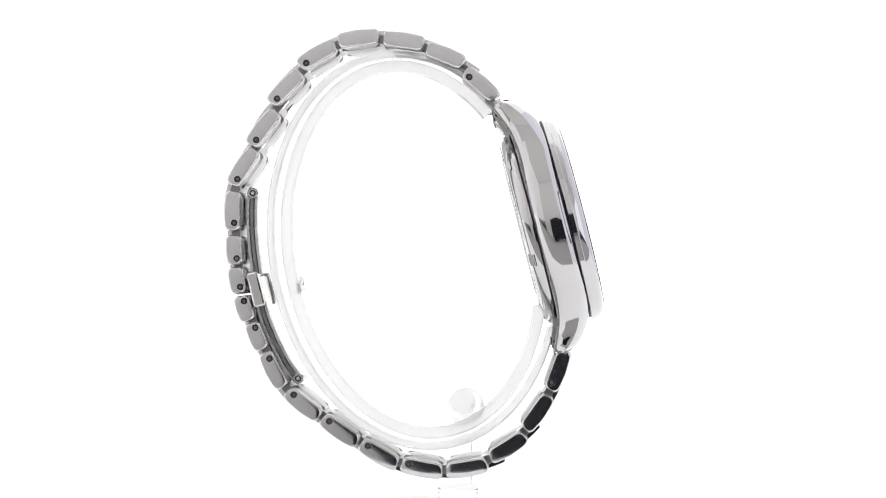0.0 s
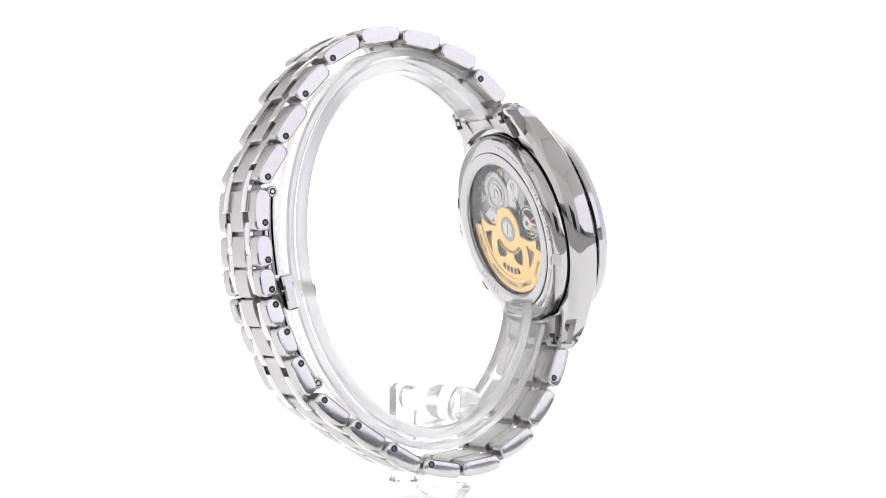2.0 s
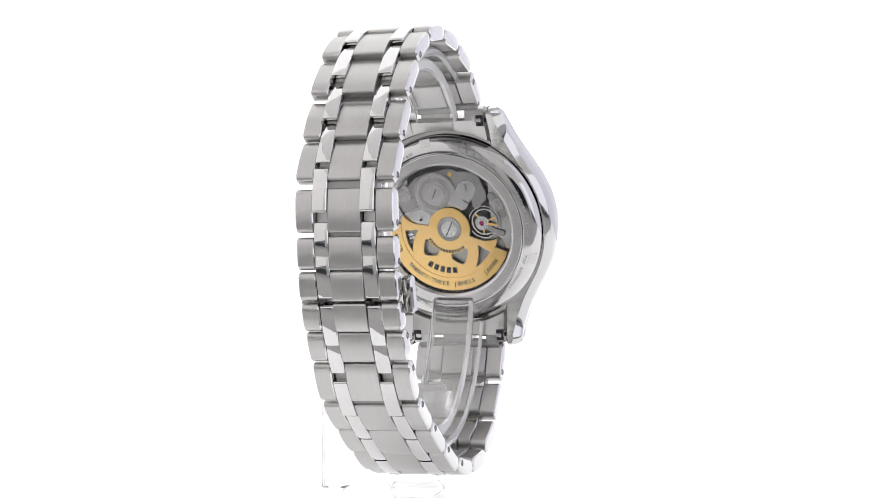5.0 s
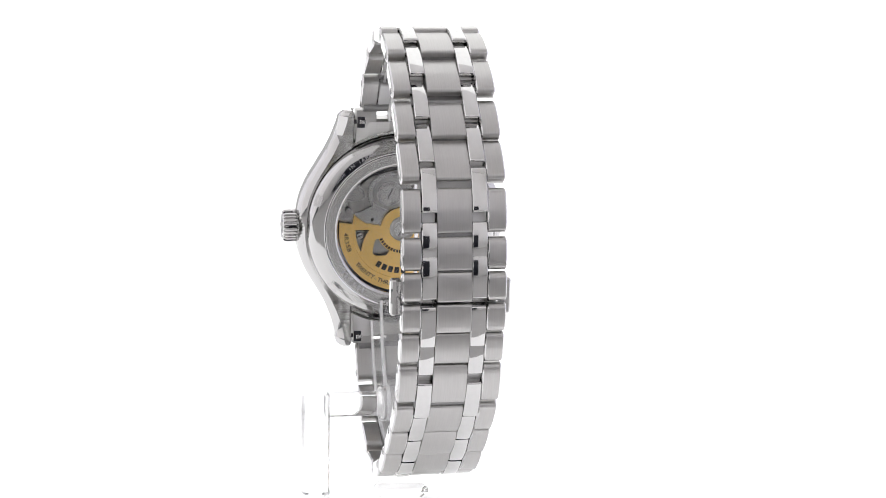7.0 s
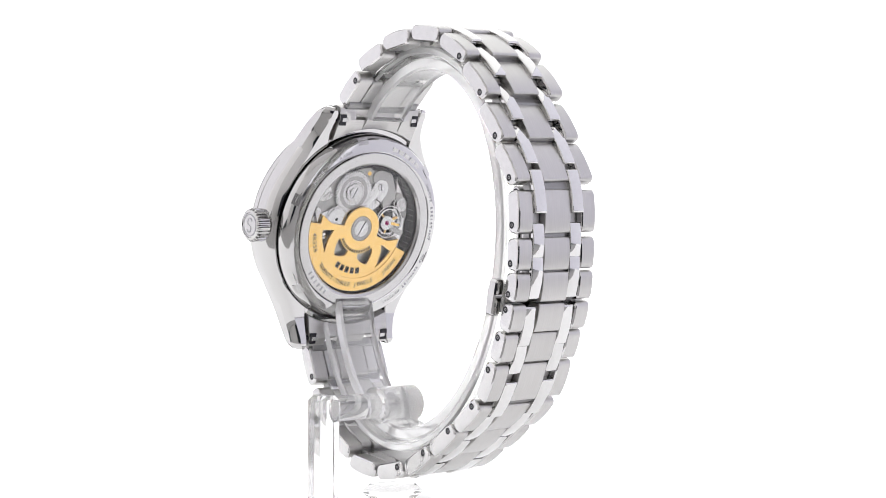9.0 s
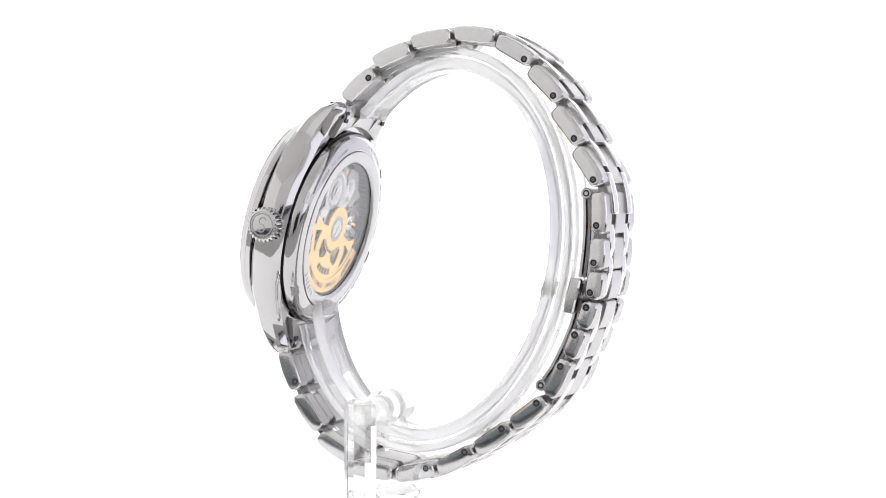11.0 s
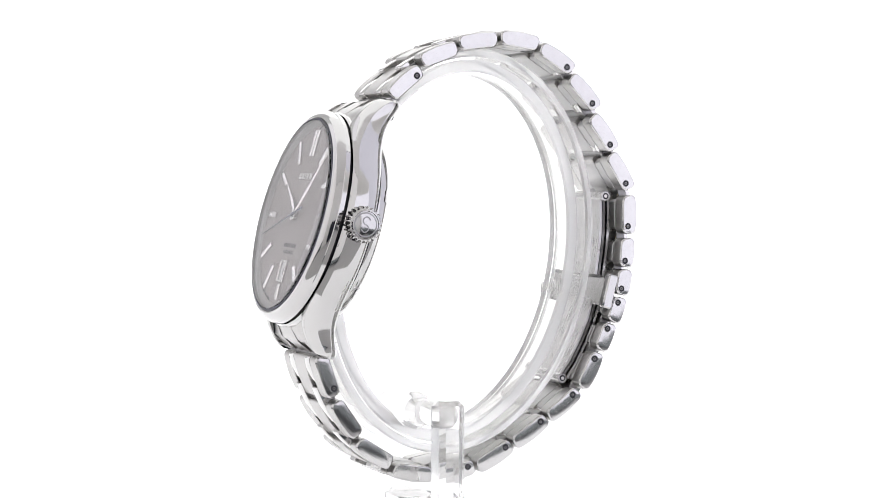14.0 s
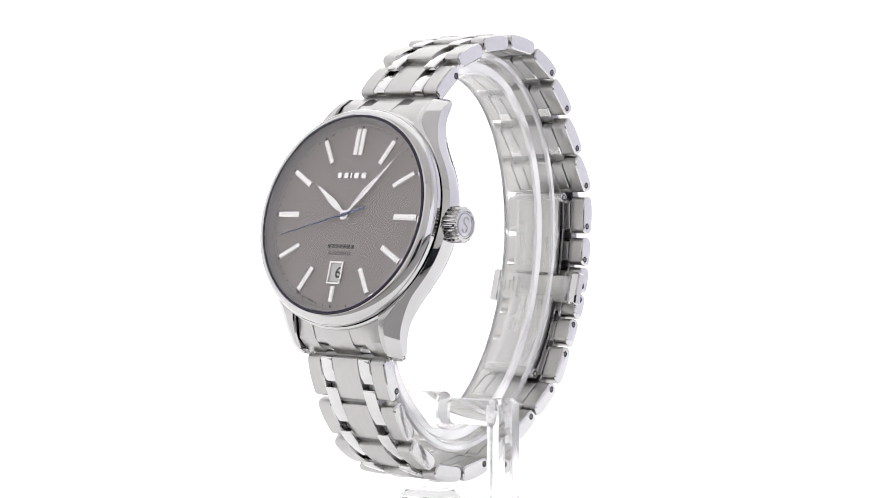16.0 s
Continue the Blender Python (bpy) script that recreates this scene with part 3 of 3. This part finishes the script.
part("balance_cock", disc(1.5, 0.4, 0.7, 0.06, 32), plate, movement, m=pose(6.9 * MM, 0.9 * MM, 0))
bridge("balance_bridge", [(6.9, 0.9, 0.7), (9.3, -0.8, 0.45), (11.0, -1.3, 0.6)], 0.36, 0.6, bridge_mat)
part("regulator", box(2.2, 0.5, 0.14, 0.03), gold, movement, m=pose(9.0 * MM, 0.6 * MM, 0.66 * MM, 0, 0, -12))
part("jewel", disc(0.5, 0.7, 0.78, 0.03, 16), jewel, movement, m=pose(6.9 * MM, 0.9 * MM, 0))

# rotor: half-disc weight with four windows
AX = 255.0


def rotor_mesh():
    bm = bmesh.new()
    radii = [2.6, 3.2, 4.0, 4.4, 4.8] + [5.2 + 0.2 * k for k in range(25)] + [10.2, 10.3, 10.36, 11.2, 12.2, 12.85, 13.0]
    steps = 480
    grid = {}

    def vert(i, j, top):
        key = (i, j % steps, top)
        if key not in grid:
            a, r = 2 * math.pi * j / steps, radii[i]
            hi = 1.35 if r <= 10.31 else 1.5
            grid[key] = bm.verts.new((r * math.cos(a) * MM, r * math.sin(a) * MM, (hi if top else 0.95) * MM))
        return grid[key]

    def solid(i, j):
        r = (radii[i] + radii[i + 1]) / 2
        off = abs(((j + 0.5) * 360 / steps - AX + 180) % 360 - 180)
        if r < 4.4:
            return True
        if r > 10.3:
            return off < 82
        if off > 84 + max(0.0, r - 7.5) * 2.8:
            return False
        if 6.8 < r < 9.6 and 72 - (r - 6.8) * 9.5 < off < 74:
            return False
        if 5.3 < r < 7.8 and 14 + max(0.0, r - 6.3) * 11 < off < 53 - max(0.0, r - 5.8) * 9:
            return False
        return True
    on = {(i, j) for i in range(len(radii) - 1) for j in range(steps) if solid(i, j)}
    for i, j in on:
        bm.faces.new((vert(i, j, 1), vert(i + 1, j, 1), vert(i + 1, j + 1, 1), vert(i, j + 1, 1)))
        bm.faces.new((vert(i, j, 0), vert(i, j + 1, 0), vert(i + 1, j + 1, 0), vert(i + 1, j, 0)))
        for (di, dj), p, q in (((-1, 0), (i, j), (i, j + 1)), ((1, 0), (i + 1, j + 1), (i + 1, j)), ((0, -1), (i + 1, j), (i, j)), ((0, 1), (i, j + 1), (i + 1, j + 1))):
            if (i + di, (j + dj) % steps) not in on:
                bm.faces.new((vert(*p, 0), vert(*q, 0), vert(*q, 1), vert(*p, 1)))
    return bm


rotor = part("rotor", rotor_mesh(), gold, watch, "gilt half-disc winding rotor with cut-outs", BACK)
part("bearing", lathe([(1.5, 0.9), (2.55, 0.9), (2.55, 1.3), (2.3, 1.42), (2.0, 1.36), (1.5, 1.36)], 48), bridge_mat, rotor)
screw(0, 0, 1.3, 1.7, 62, rotor)
part("rotor_print", arc_text("TWENTY-THREE JEWELS", 11.65, AX, 1.3, 1.51, pitch=0.63), ink, rotor)
part("rotor_print", arc_text("JAPAN", 11.65, AX + 60, 1.3, 1.51, pitch=0.64), ink, rotor)
part("rotor_print", arc_text("4R35B", 11.65, AX - 62, 1.3, 1.51, pitch=0.64), ink, rotor)
part("rotor_bars", arc_bars(5, 8.75, AX, 0.95, 1.25, 1.36, 0.4), ink, rotor)
part("rotor_bars", arc_bars(14, 4.75, AX, 0.4, 0.62, 1.36, 0.22), ink, rotor)

# ======== bracelet: 22 links round the loop, each as centre x, z, direction in degrees and length (mm) ========
LINKS = [
    (9.8, 28.4, -40.8, 7.6), (3.1, 33.9, -21.5, 7.5), (-4.9, 36.7, -7.8, 8.0), (-13.6, 37.2, 6.9, 8.1),
    (-21.5, 34.0, 30.4, 8.0), (-27.5, 27.7, 45.6, 8.2), (-31.8, 19.9, 52.6, 8.2), (-35.6, 12.4, 57.0, 8.2),
    (-37.6, 4.0, 89.4, 7.6), (-37.2, -3.5, 93.9, 5.3), (-36.6, -9.3, 99.4, 5.0),
    (-35.2, -14.7, 108.4, 5.0), (-32.8, -20.0, 112.4, 5.1), (-29.6, -26.5, 116.9, 7.8),
    (-23.9, -33.0, 142.4, 7.8), (-16.8, -38.0, 145.9, 8.3), (-9.3, -42.5, 150.2, 8.3),
    (-1.1, -45.1, 169.3, 8.0), (7.5, -45.0, 189.0, 8.0), (15.3, -41.0, 211.9, 7.8), (20.9, -34.4, 234.2, 7.6), (24.8, -26.4, 250.0, 7.6)]
NO_PIN = (1, 2, 3, 18, 19, 20)
THICK, SIDE_W, POL_W, MID_W = 3.15, 3.45, 2.75, 6.2
Y_SIDE = MID_W / 2 + POL_W + SIDE_W / 2 + 0.05
Y_POL = MID_W / 2 + POL_W / 2 + 0.02
shared = {}


def shared_block(name, key, build, mat, parent, m):
    if key in shared:
        return again(shared[key], parent, m)
    shared[key] = part(name, build(), mat, parent, m=m, sharp=26)
    return shared[key]


# Flat dark disc on the link's side, coloured as the shade in a pin hole.
pin_hole = lathe([(0.0001, -0.02), (0.65, -0.02), (0.65, 0.012), (0.0001, 0.012)], 20)
pin_rim = lathe([(0.62, -0.02), (0.74, -0.02), (0.71, 0.03), (0.64, 0.03)], 20)
pin_core = lathe([(0.12, -0.02), (0.3, -0.02), (0.28, 0.022), (0.15, 0.022)], 16)
pin_hole = part("pin_hole", pin_hole, dark_hole, None)
pin_rim = part("pin_rim", pin_rim, link_polish, None)
pin_core = part("pin", pin_core, knuckle, None)
links = []
for i, (x, z, ang, length) in enumerate(LINKS):
    m = pose(x * MM, 0, z * MM, 0, -ang, 0) @ pose(0, 0, 0.22 * MM)
    here = Vector((x, z))
    gaps = [(Vector(LINKS[k][:2]) - here).length for k in (i - 1, i + 1) if 0 <= k < len(LINKS)]
    L = round(0.5 * (length + sum(gaps) / len(gaps)) - 0.25, 1)
    link = shared_block("bracelet_link", ("mid", L), lambda: link_block(L, THICK, MID_W, 0.1, 0.42 if L > 6 else 0.26, 0.45), brushed, watch, m)
    tagged(link, "brushed steel bracelet link with polished inserts", group="links of the bracelet")
    links.append(link)
    shared_block("link_core", ("core", L), lambda: link_block(L - 1.0, 1.6, 6.15, 0.12, 0.05, 0.6), link_inner, link, pose(0, 0, -0.83 * MM))
    for s in (1, -1):
        shared_block("link_core", ("strip", L), lambda: link_block(L - 1.6, 1.6, 2.5, 0.12, 0.05, 0.6), link_inner, link, pose(0, s * Y_POL * MM, -0.78 * MM))
        fresh = ("side", L) not in shared
        side = shared_block("side_piece", ("side", L), lambda: link_block(L, THICK, SIDE_W, 0.25, 0.42 if L > 6 else 0.26, 1.0, dome=0.04), brushed, link, pose(0, s * Y_SIDE * MM, 0))
        if fresh:
            shine_ends(side, side_polish)
        if i not in NO_PIN:
            px = (-1 if i < 11 else 1) * (L / 2 - (1.5 if L > 6 else 1.2))
            spot = pose(px * MM, s * (Y_SIDE + SIDE_W / 2 + 0.045) * MM, -0.5 * MM, -90 * s, 0, 0)
            for piece in (pin_hole, pin_rim, pin_core):
                again(piece, link, spot)
for piece in (pin_hole, pin_rim, pin_core):
    bpy.data.objects.remove(piece)


def insert(link_no, parent, bx, bz, ang, length):
    m = pose(bx * MM, 0, bz * MM, 0, -ang, 0) @ pose(0, 0, 0.2 * MM)
    rel = links[parent].matrix_basis.inverted() @ m
    for s in (1, -1):
        shared_block("polished_insert", ("ins", round(length, 1)), lambda: link_block(round(length, 1), THICK - 0.55, POL_W, 0.14, 0.36, 0.35, arch=0.09),
                     link_polish, links[parent], rel @ pose(0, s * Y_POL * MM, 0.27 * MM))


def link_end(i, sign):
    x, z, ang, length = LINKS[i]
    return Vector((x + sign * math.cos(radians(ang)) * length / 2, z + sign * math.sin(radians(ang)) * length / 2))


for i in range(len(LINKS) - 1):
    if i != 10:
        joint = (link_end(i, -1) + link_end(i + 1, 1)) / 2
        ang = (LINKS[i][2] + LINKS[i + 1][2]) / 2
        rel = links[i].matrix_basis.inverted() @ pose(joint.x * MM, 0, joint.y * MM, 0, -ang, 0)
        shared_block("hinge_core", "core", lambda: link_block(3.0, 1.7, 12.2, 0.1, 0.1, 0.8), knuckle, links[i], rel @ pose(0, 0, -0.05 * MM))
for i, sign in ((0, 1), (21, -1)):
    x, z, ang, length = LINKS[i]
    e = link_end(i, sign) + Vector((math.cos(radians(ang)), math.sin(radians(ang)))) * sign * -0.4
    shared_block("hinge_core", "end_core", lambda: link_block(2.2, 1.6, 17.2, 0.1, 0.1, 0.7), knuckle, links[i], links[i].matrix_basis.inverted() @ pose(e.x * MM, 0, e.y * MM, 0, -ang, 0) @ pose(0, 0, -1.0 * MM))
for i in range(len(LINKS) - 1):
    if i == 10:
        continue
    near = i + 1 if i < 10 else i
    far = i if i < 10 else i + 1
    joint = (link_end(i, -1) + link_end(i + 1, 1)) / 2
    ang = LINKS[near][2] * 0.68 + LINKS[far][2] * 0.32
    length = 0.97 * (LINKS[near][3] * 0.6 + LINKS[far][3] * 0.4)
    shift = (-1 if i < 10 else 1) * 0.13 * length
    if near in (10, 11):
        length, shift = 7.3, shift / abs(shift) * 1.2
        ang = LINKS[near][2]
    c = joint + Vector((math.cos(radians(ang)), math.sin(radians(ang)))) * shift
    insert(i, near, c.x, c.y, ang, length)
for i, sign in ((0, 1), (21, -1)):
    x, z, ang, length = LINKS[i]
    e = link_end(i, sign) - Vector((math.cos(radians(ang)), math.sin(radians(ang)))) * sign * 2.2
    insert(i, i, e.x, e.y, ang, 4.8)

# end links between the lugs
for s in (1, -1):
    end = part("end_link", None, brushed, watch, "brushed steel end link between the lugs", CASE)
    bm = bmesh.new()
    rings = []
    tip = 25.1 if s > 0 else 24.3
    for k in range(13):
        xx = -3.05 + 6.1 * k / 12
        ui = math.sqrt(20.45 ** 2 - xx ** 2)
        sec = [(ui, 4.9), (ui + 0.9, 4.35), (23.0, 2.6), (tip - 0.6, 0.9), (tip, -0.5), (tip - 0.3, -2.1), (22.4, -2.4), (ui, -1.0)]
        rings.append([(xx * MM, s * u * MM, h * MM) for u, h in sec])
    loft(bm, rings)
    for lo, hi in ((-9.8, -5.85), (5.85, 9.8)):
        rings = []
        for k in range(11):
            xx = lo + (hi - lo) * k / 10
            ui = math.sqrt(20.45 ** 2 - xx ** 2)
            sec = [(ui, 4.9), (ui + 0.9, 4.5), (22.4, 3.1), (tip - 0.6, 0.9), (tip, -0.5), (tip - 0.3, -2.1), (22.4, -2.4), (ui, -1.0)]
            rings.append([(xx * MM, s * u * MM, h * MM) for u, h in sec])
        loft(bm, rings)
    bmesh.ops.recalc_face_normals(bm, faces=bm.faces)
    for f in bm.faces:
        f.smooth = True
    bm.to_mesh(end.data)
    bm.free()
    end.data.set_sharp_from_angle(angle=radians(30))
    for side in (1, -1):
        bm = bmesh.new()
        rings = []
        for k in range(7):
            xx = side * (3.07 + 2.76 * k / 6)
            ui = math.sqrt(20.45 ** 2 - xx ** 2)
            sec = [(ui, 4.86), (ui + 0.9, 4.3), (22.6, 2.8), (22.9, 2.3), (22.9, -1.5), (22.4, -2.0), (ui, -1.0)]
            rings.append([(xx * MM, s * u * MM, h * MM) for u, h in sec])
        loft(bm, rings)
        part("inner_strip", bm, brushed, end)
    for side in (1, -1):
        # Solid dark block in place of the shade in the recess.
        part("bar_recess", box(1.5, 2.2, 0.3, 0.05), dark_hole, end, m=pose(side * 8.95 * MM, s * 22.4 * MM, -2.3 * MM))
        part("bar_collar", box(1.3, 0.8, 0.3, 0.08), brushed_back, end, m=pose(side * 8.6 * MM, s * 22.5 * MM, -2.42 * MM))
        part("spring_bar", disc(0.45, -0.5, 0.5, 0.1, 16), dark_hole, end, m=pose(side * 9.75 * MM, s * 22.4 * MM, -1.6 * MM, 0, 90, 0))

# folding clasp: two pairs of blades, hinges and push buttons
clasp = part("clasp", box(5.6, 16.5, 1.9, 0.25), brushed_back, watch, "steel butterfly folding clasp", pose(-33.4 * MM, 0, -11.3 * MM, 0, -104, 0))


def blade(points, width, thick, lift):
    """Thin curved steel strip through x-z points."""
    bm = bmesh.new()
    rings = []
    n = len(points)
    for k in range(n):
        a, b = Vector(points[max(k - 1, 0)]), Vector(points[min(k + 1, n - 1)])
        t = (b - a).normalized()
        nn = Vector((-t.y, t.x))
        c = Vector(points[k]) + nn * lift
        rings.append([(p.x * MM, y * MM, p.y * MM) for p, y in ((c + nn * thick / 2, -width / 2), (c + nn * thick / 2, width / 2), (c - nn * thick / 2, width / 2), (c - nn * thick / 2, -width / 2))])
    loft(bm, rings)
    return bm


INV = clasp.matrix_basis.inverted()
UP = [(-34.1, 7.4), (-34.2, 4.0), (-34.15, 0.5), (-33.8, -3.5), (-33.2, -8.0)]
LOW = [(-32.6, -13.0), (-31.4, -17.0), (-29.7, -21.0), (-27.6, -25.0), (-25.4, -28.0)]
for pts in (UP, LOW):
    part("blade", blade(pts, 9.6, 0.5, -1.15), blade_steel, clasp, m=INV)
    part("blade", blade(pts, 9.0, 0.5, -0.35), knuckle, clasp, m=INV)
    part("blade", blade(pts, 9.6, 0.5, 0.45), blade_steel, clasp, m=INV)
for x, z in ((-34.3, 7.6), (-25.3, -28.3)):
    hinge = part("hinge", disc(1.05, -5.6, 5.6, 0.15, 24), brushed_back, clasp, m=INV @ pose(x * MM, 0, z * MM, 90, 0, 0))
    for end in (-5.6, 5.6):
        # Flat dark disc painted for the shade inside the hinge tube.
        part("hinge_hole", disc(0.62, end - 0.03, end + 0.03, 0.01, 20), dark_hole, hinge)
        part("hinge_pin", disc(0.36, end - 0.06, end + 0.06, 0.02, 16), blade_steel, hinge)
for s in (1, -1):
    part("push_button", box(6.6, 2.0, 2.1, 0.3), polished, clasp, "polished push button", INV @ pose(-33.0 * MM, s * 9.85 * MM, -11.1 * MM, 0, -104, 0))

# ======== the acrylic stand ========
stand = tagged(new("watch_stand"), "clear acrylic watch stand with a C-shaped ring on a bent rod", "display stand")


def ring_band(r_in, r_up, thick, y0, y1, a0, a1, name, label):
    """Open elliptic band from angle a0 to a1, upright in the x-z plane and tipped back by ten degrees."""
    bm = bmesh.new()
    rings = []
    ct, st = math.cos(radians(10)), math.sin(radians(10))
    for k in range(121):
        a = radians(a0 + (a1 - a0) * k / 120)
        c, s = math.cos(a), math.sin(a)
        nx, nz = c / r_in, s / r_up
        q = math.hypot(nx, nz)
        b = 0.4
        sec = [(0, y0 + b), (b, y0), (thick - b, y0), (thick, y0 + b), (thick, y1 - b), (thick - b, y1), (b, y1), (0, y1 - b)]
        ring = []
        for o, y in sec:
            lx, lz = r_in * c - nx / q * o, r_up * s - nz / q * o
            ring.append(((-3.0 + lx * ct - lz * st) * MM, y * MM, (-3.2 + lx * st + lz * ct) * MM))
        rings.append(ring)
    loft(bm, rings)
    ob = part(name, bm, acrylic, stand, label)
    shine_ends(ob, frosted)
    ob.visible_shadow = False
    return ob


ring_band(25.6, 37.1, 2.4, -4.2, 4.2, 40, 336, "ring", "clear acrylic C-shaped ring")
ring_band(28.2, 39.1, 1.6, -5.8, 5.8, 46, 330, "outer_band", "thin clear acrylic band")
bm = bmesh.new()
for k in range(9):
    box(0.5 + 0.35 * random.random(), 1.1, 1.0 + 1.6 * random.random(), 0.12, bm, (0.3 * random.random(), -4.0 + k, 1.2 * random.random() - 0.6))
nub = part("glue_seam", bm, thick_acrylic, stand, "rough glued seam on the ring", pose(-25.6 * MM, 0, -10.5 * MM, 0, -8, 0))
nub.visible_shadow = False
PEG = pose(6.9 * MM, 0, -33.6 * MM, 0, 0, 5)
collar = part("collar", disc(3.6, -4.0, 6.5, 0.3, 48), thick_acrylic, stand, m=PEG @ pose(0, 0, 0, -90, 0, 0))
collar.visible_shadow = False
rod = part("rod", disc(2.5, 6.4, 17.5, 0.1, 40), clear_rod, stand, "clear acrylic rod", PEG @ pose(0, 0, 0, -90, 0, 0))
rod.visible_shadow = False
post = part("post", box(5.2, 5.0, 21.1, 0.9), clear_rod, stand, "clear acrylic upright", PEG @ pose(0, 19.4 * MM, -7.75 * MM))
post.visible_shadow = False
foot = part("foot", box(8.0, 10.0, 2.9, 1.1), foot_acrylic, stand, "clear acrylic foot under the ring", pose(5.6 * MM, 2.3 * MM, -50.45 * MM))
foot.visible_shadow = False


# ======== motion: the turntable carries watch and stand ========
def motions():
    lean = Matrix.Translation((0, 2.36 * MM, 0)) @ Matrix.Rotation(radians(-1.237), 4, "X")
    for thing, rest in ((watch, lean), (stand, Matrix.Translation((0, 2.36 * MM, 0))), (turntable, Matrix.Identity(4))):
        rows = []
        for k in range(33):
            t = k * 0.5
            rows.append((t, Matrix.Rotation(radians(-2.354 + 14.6234 * t), 4, "Z") @ rest))
        walk(thing, rows)


motions()
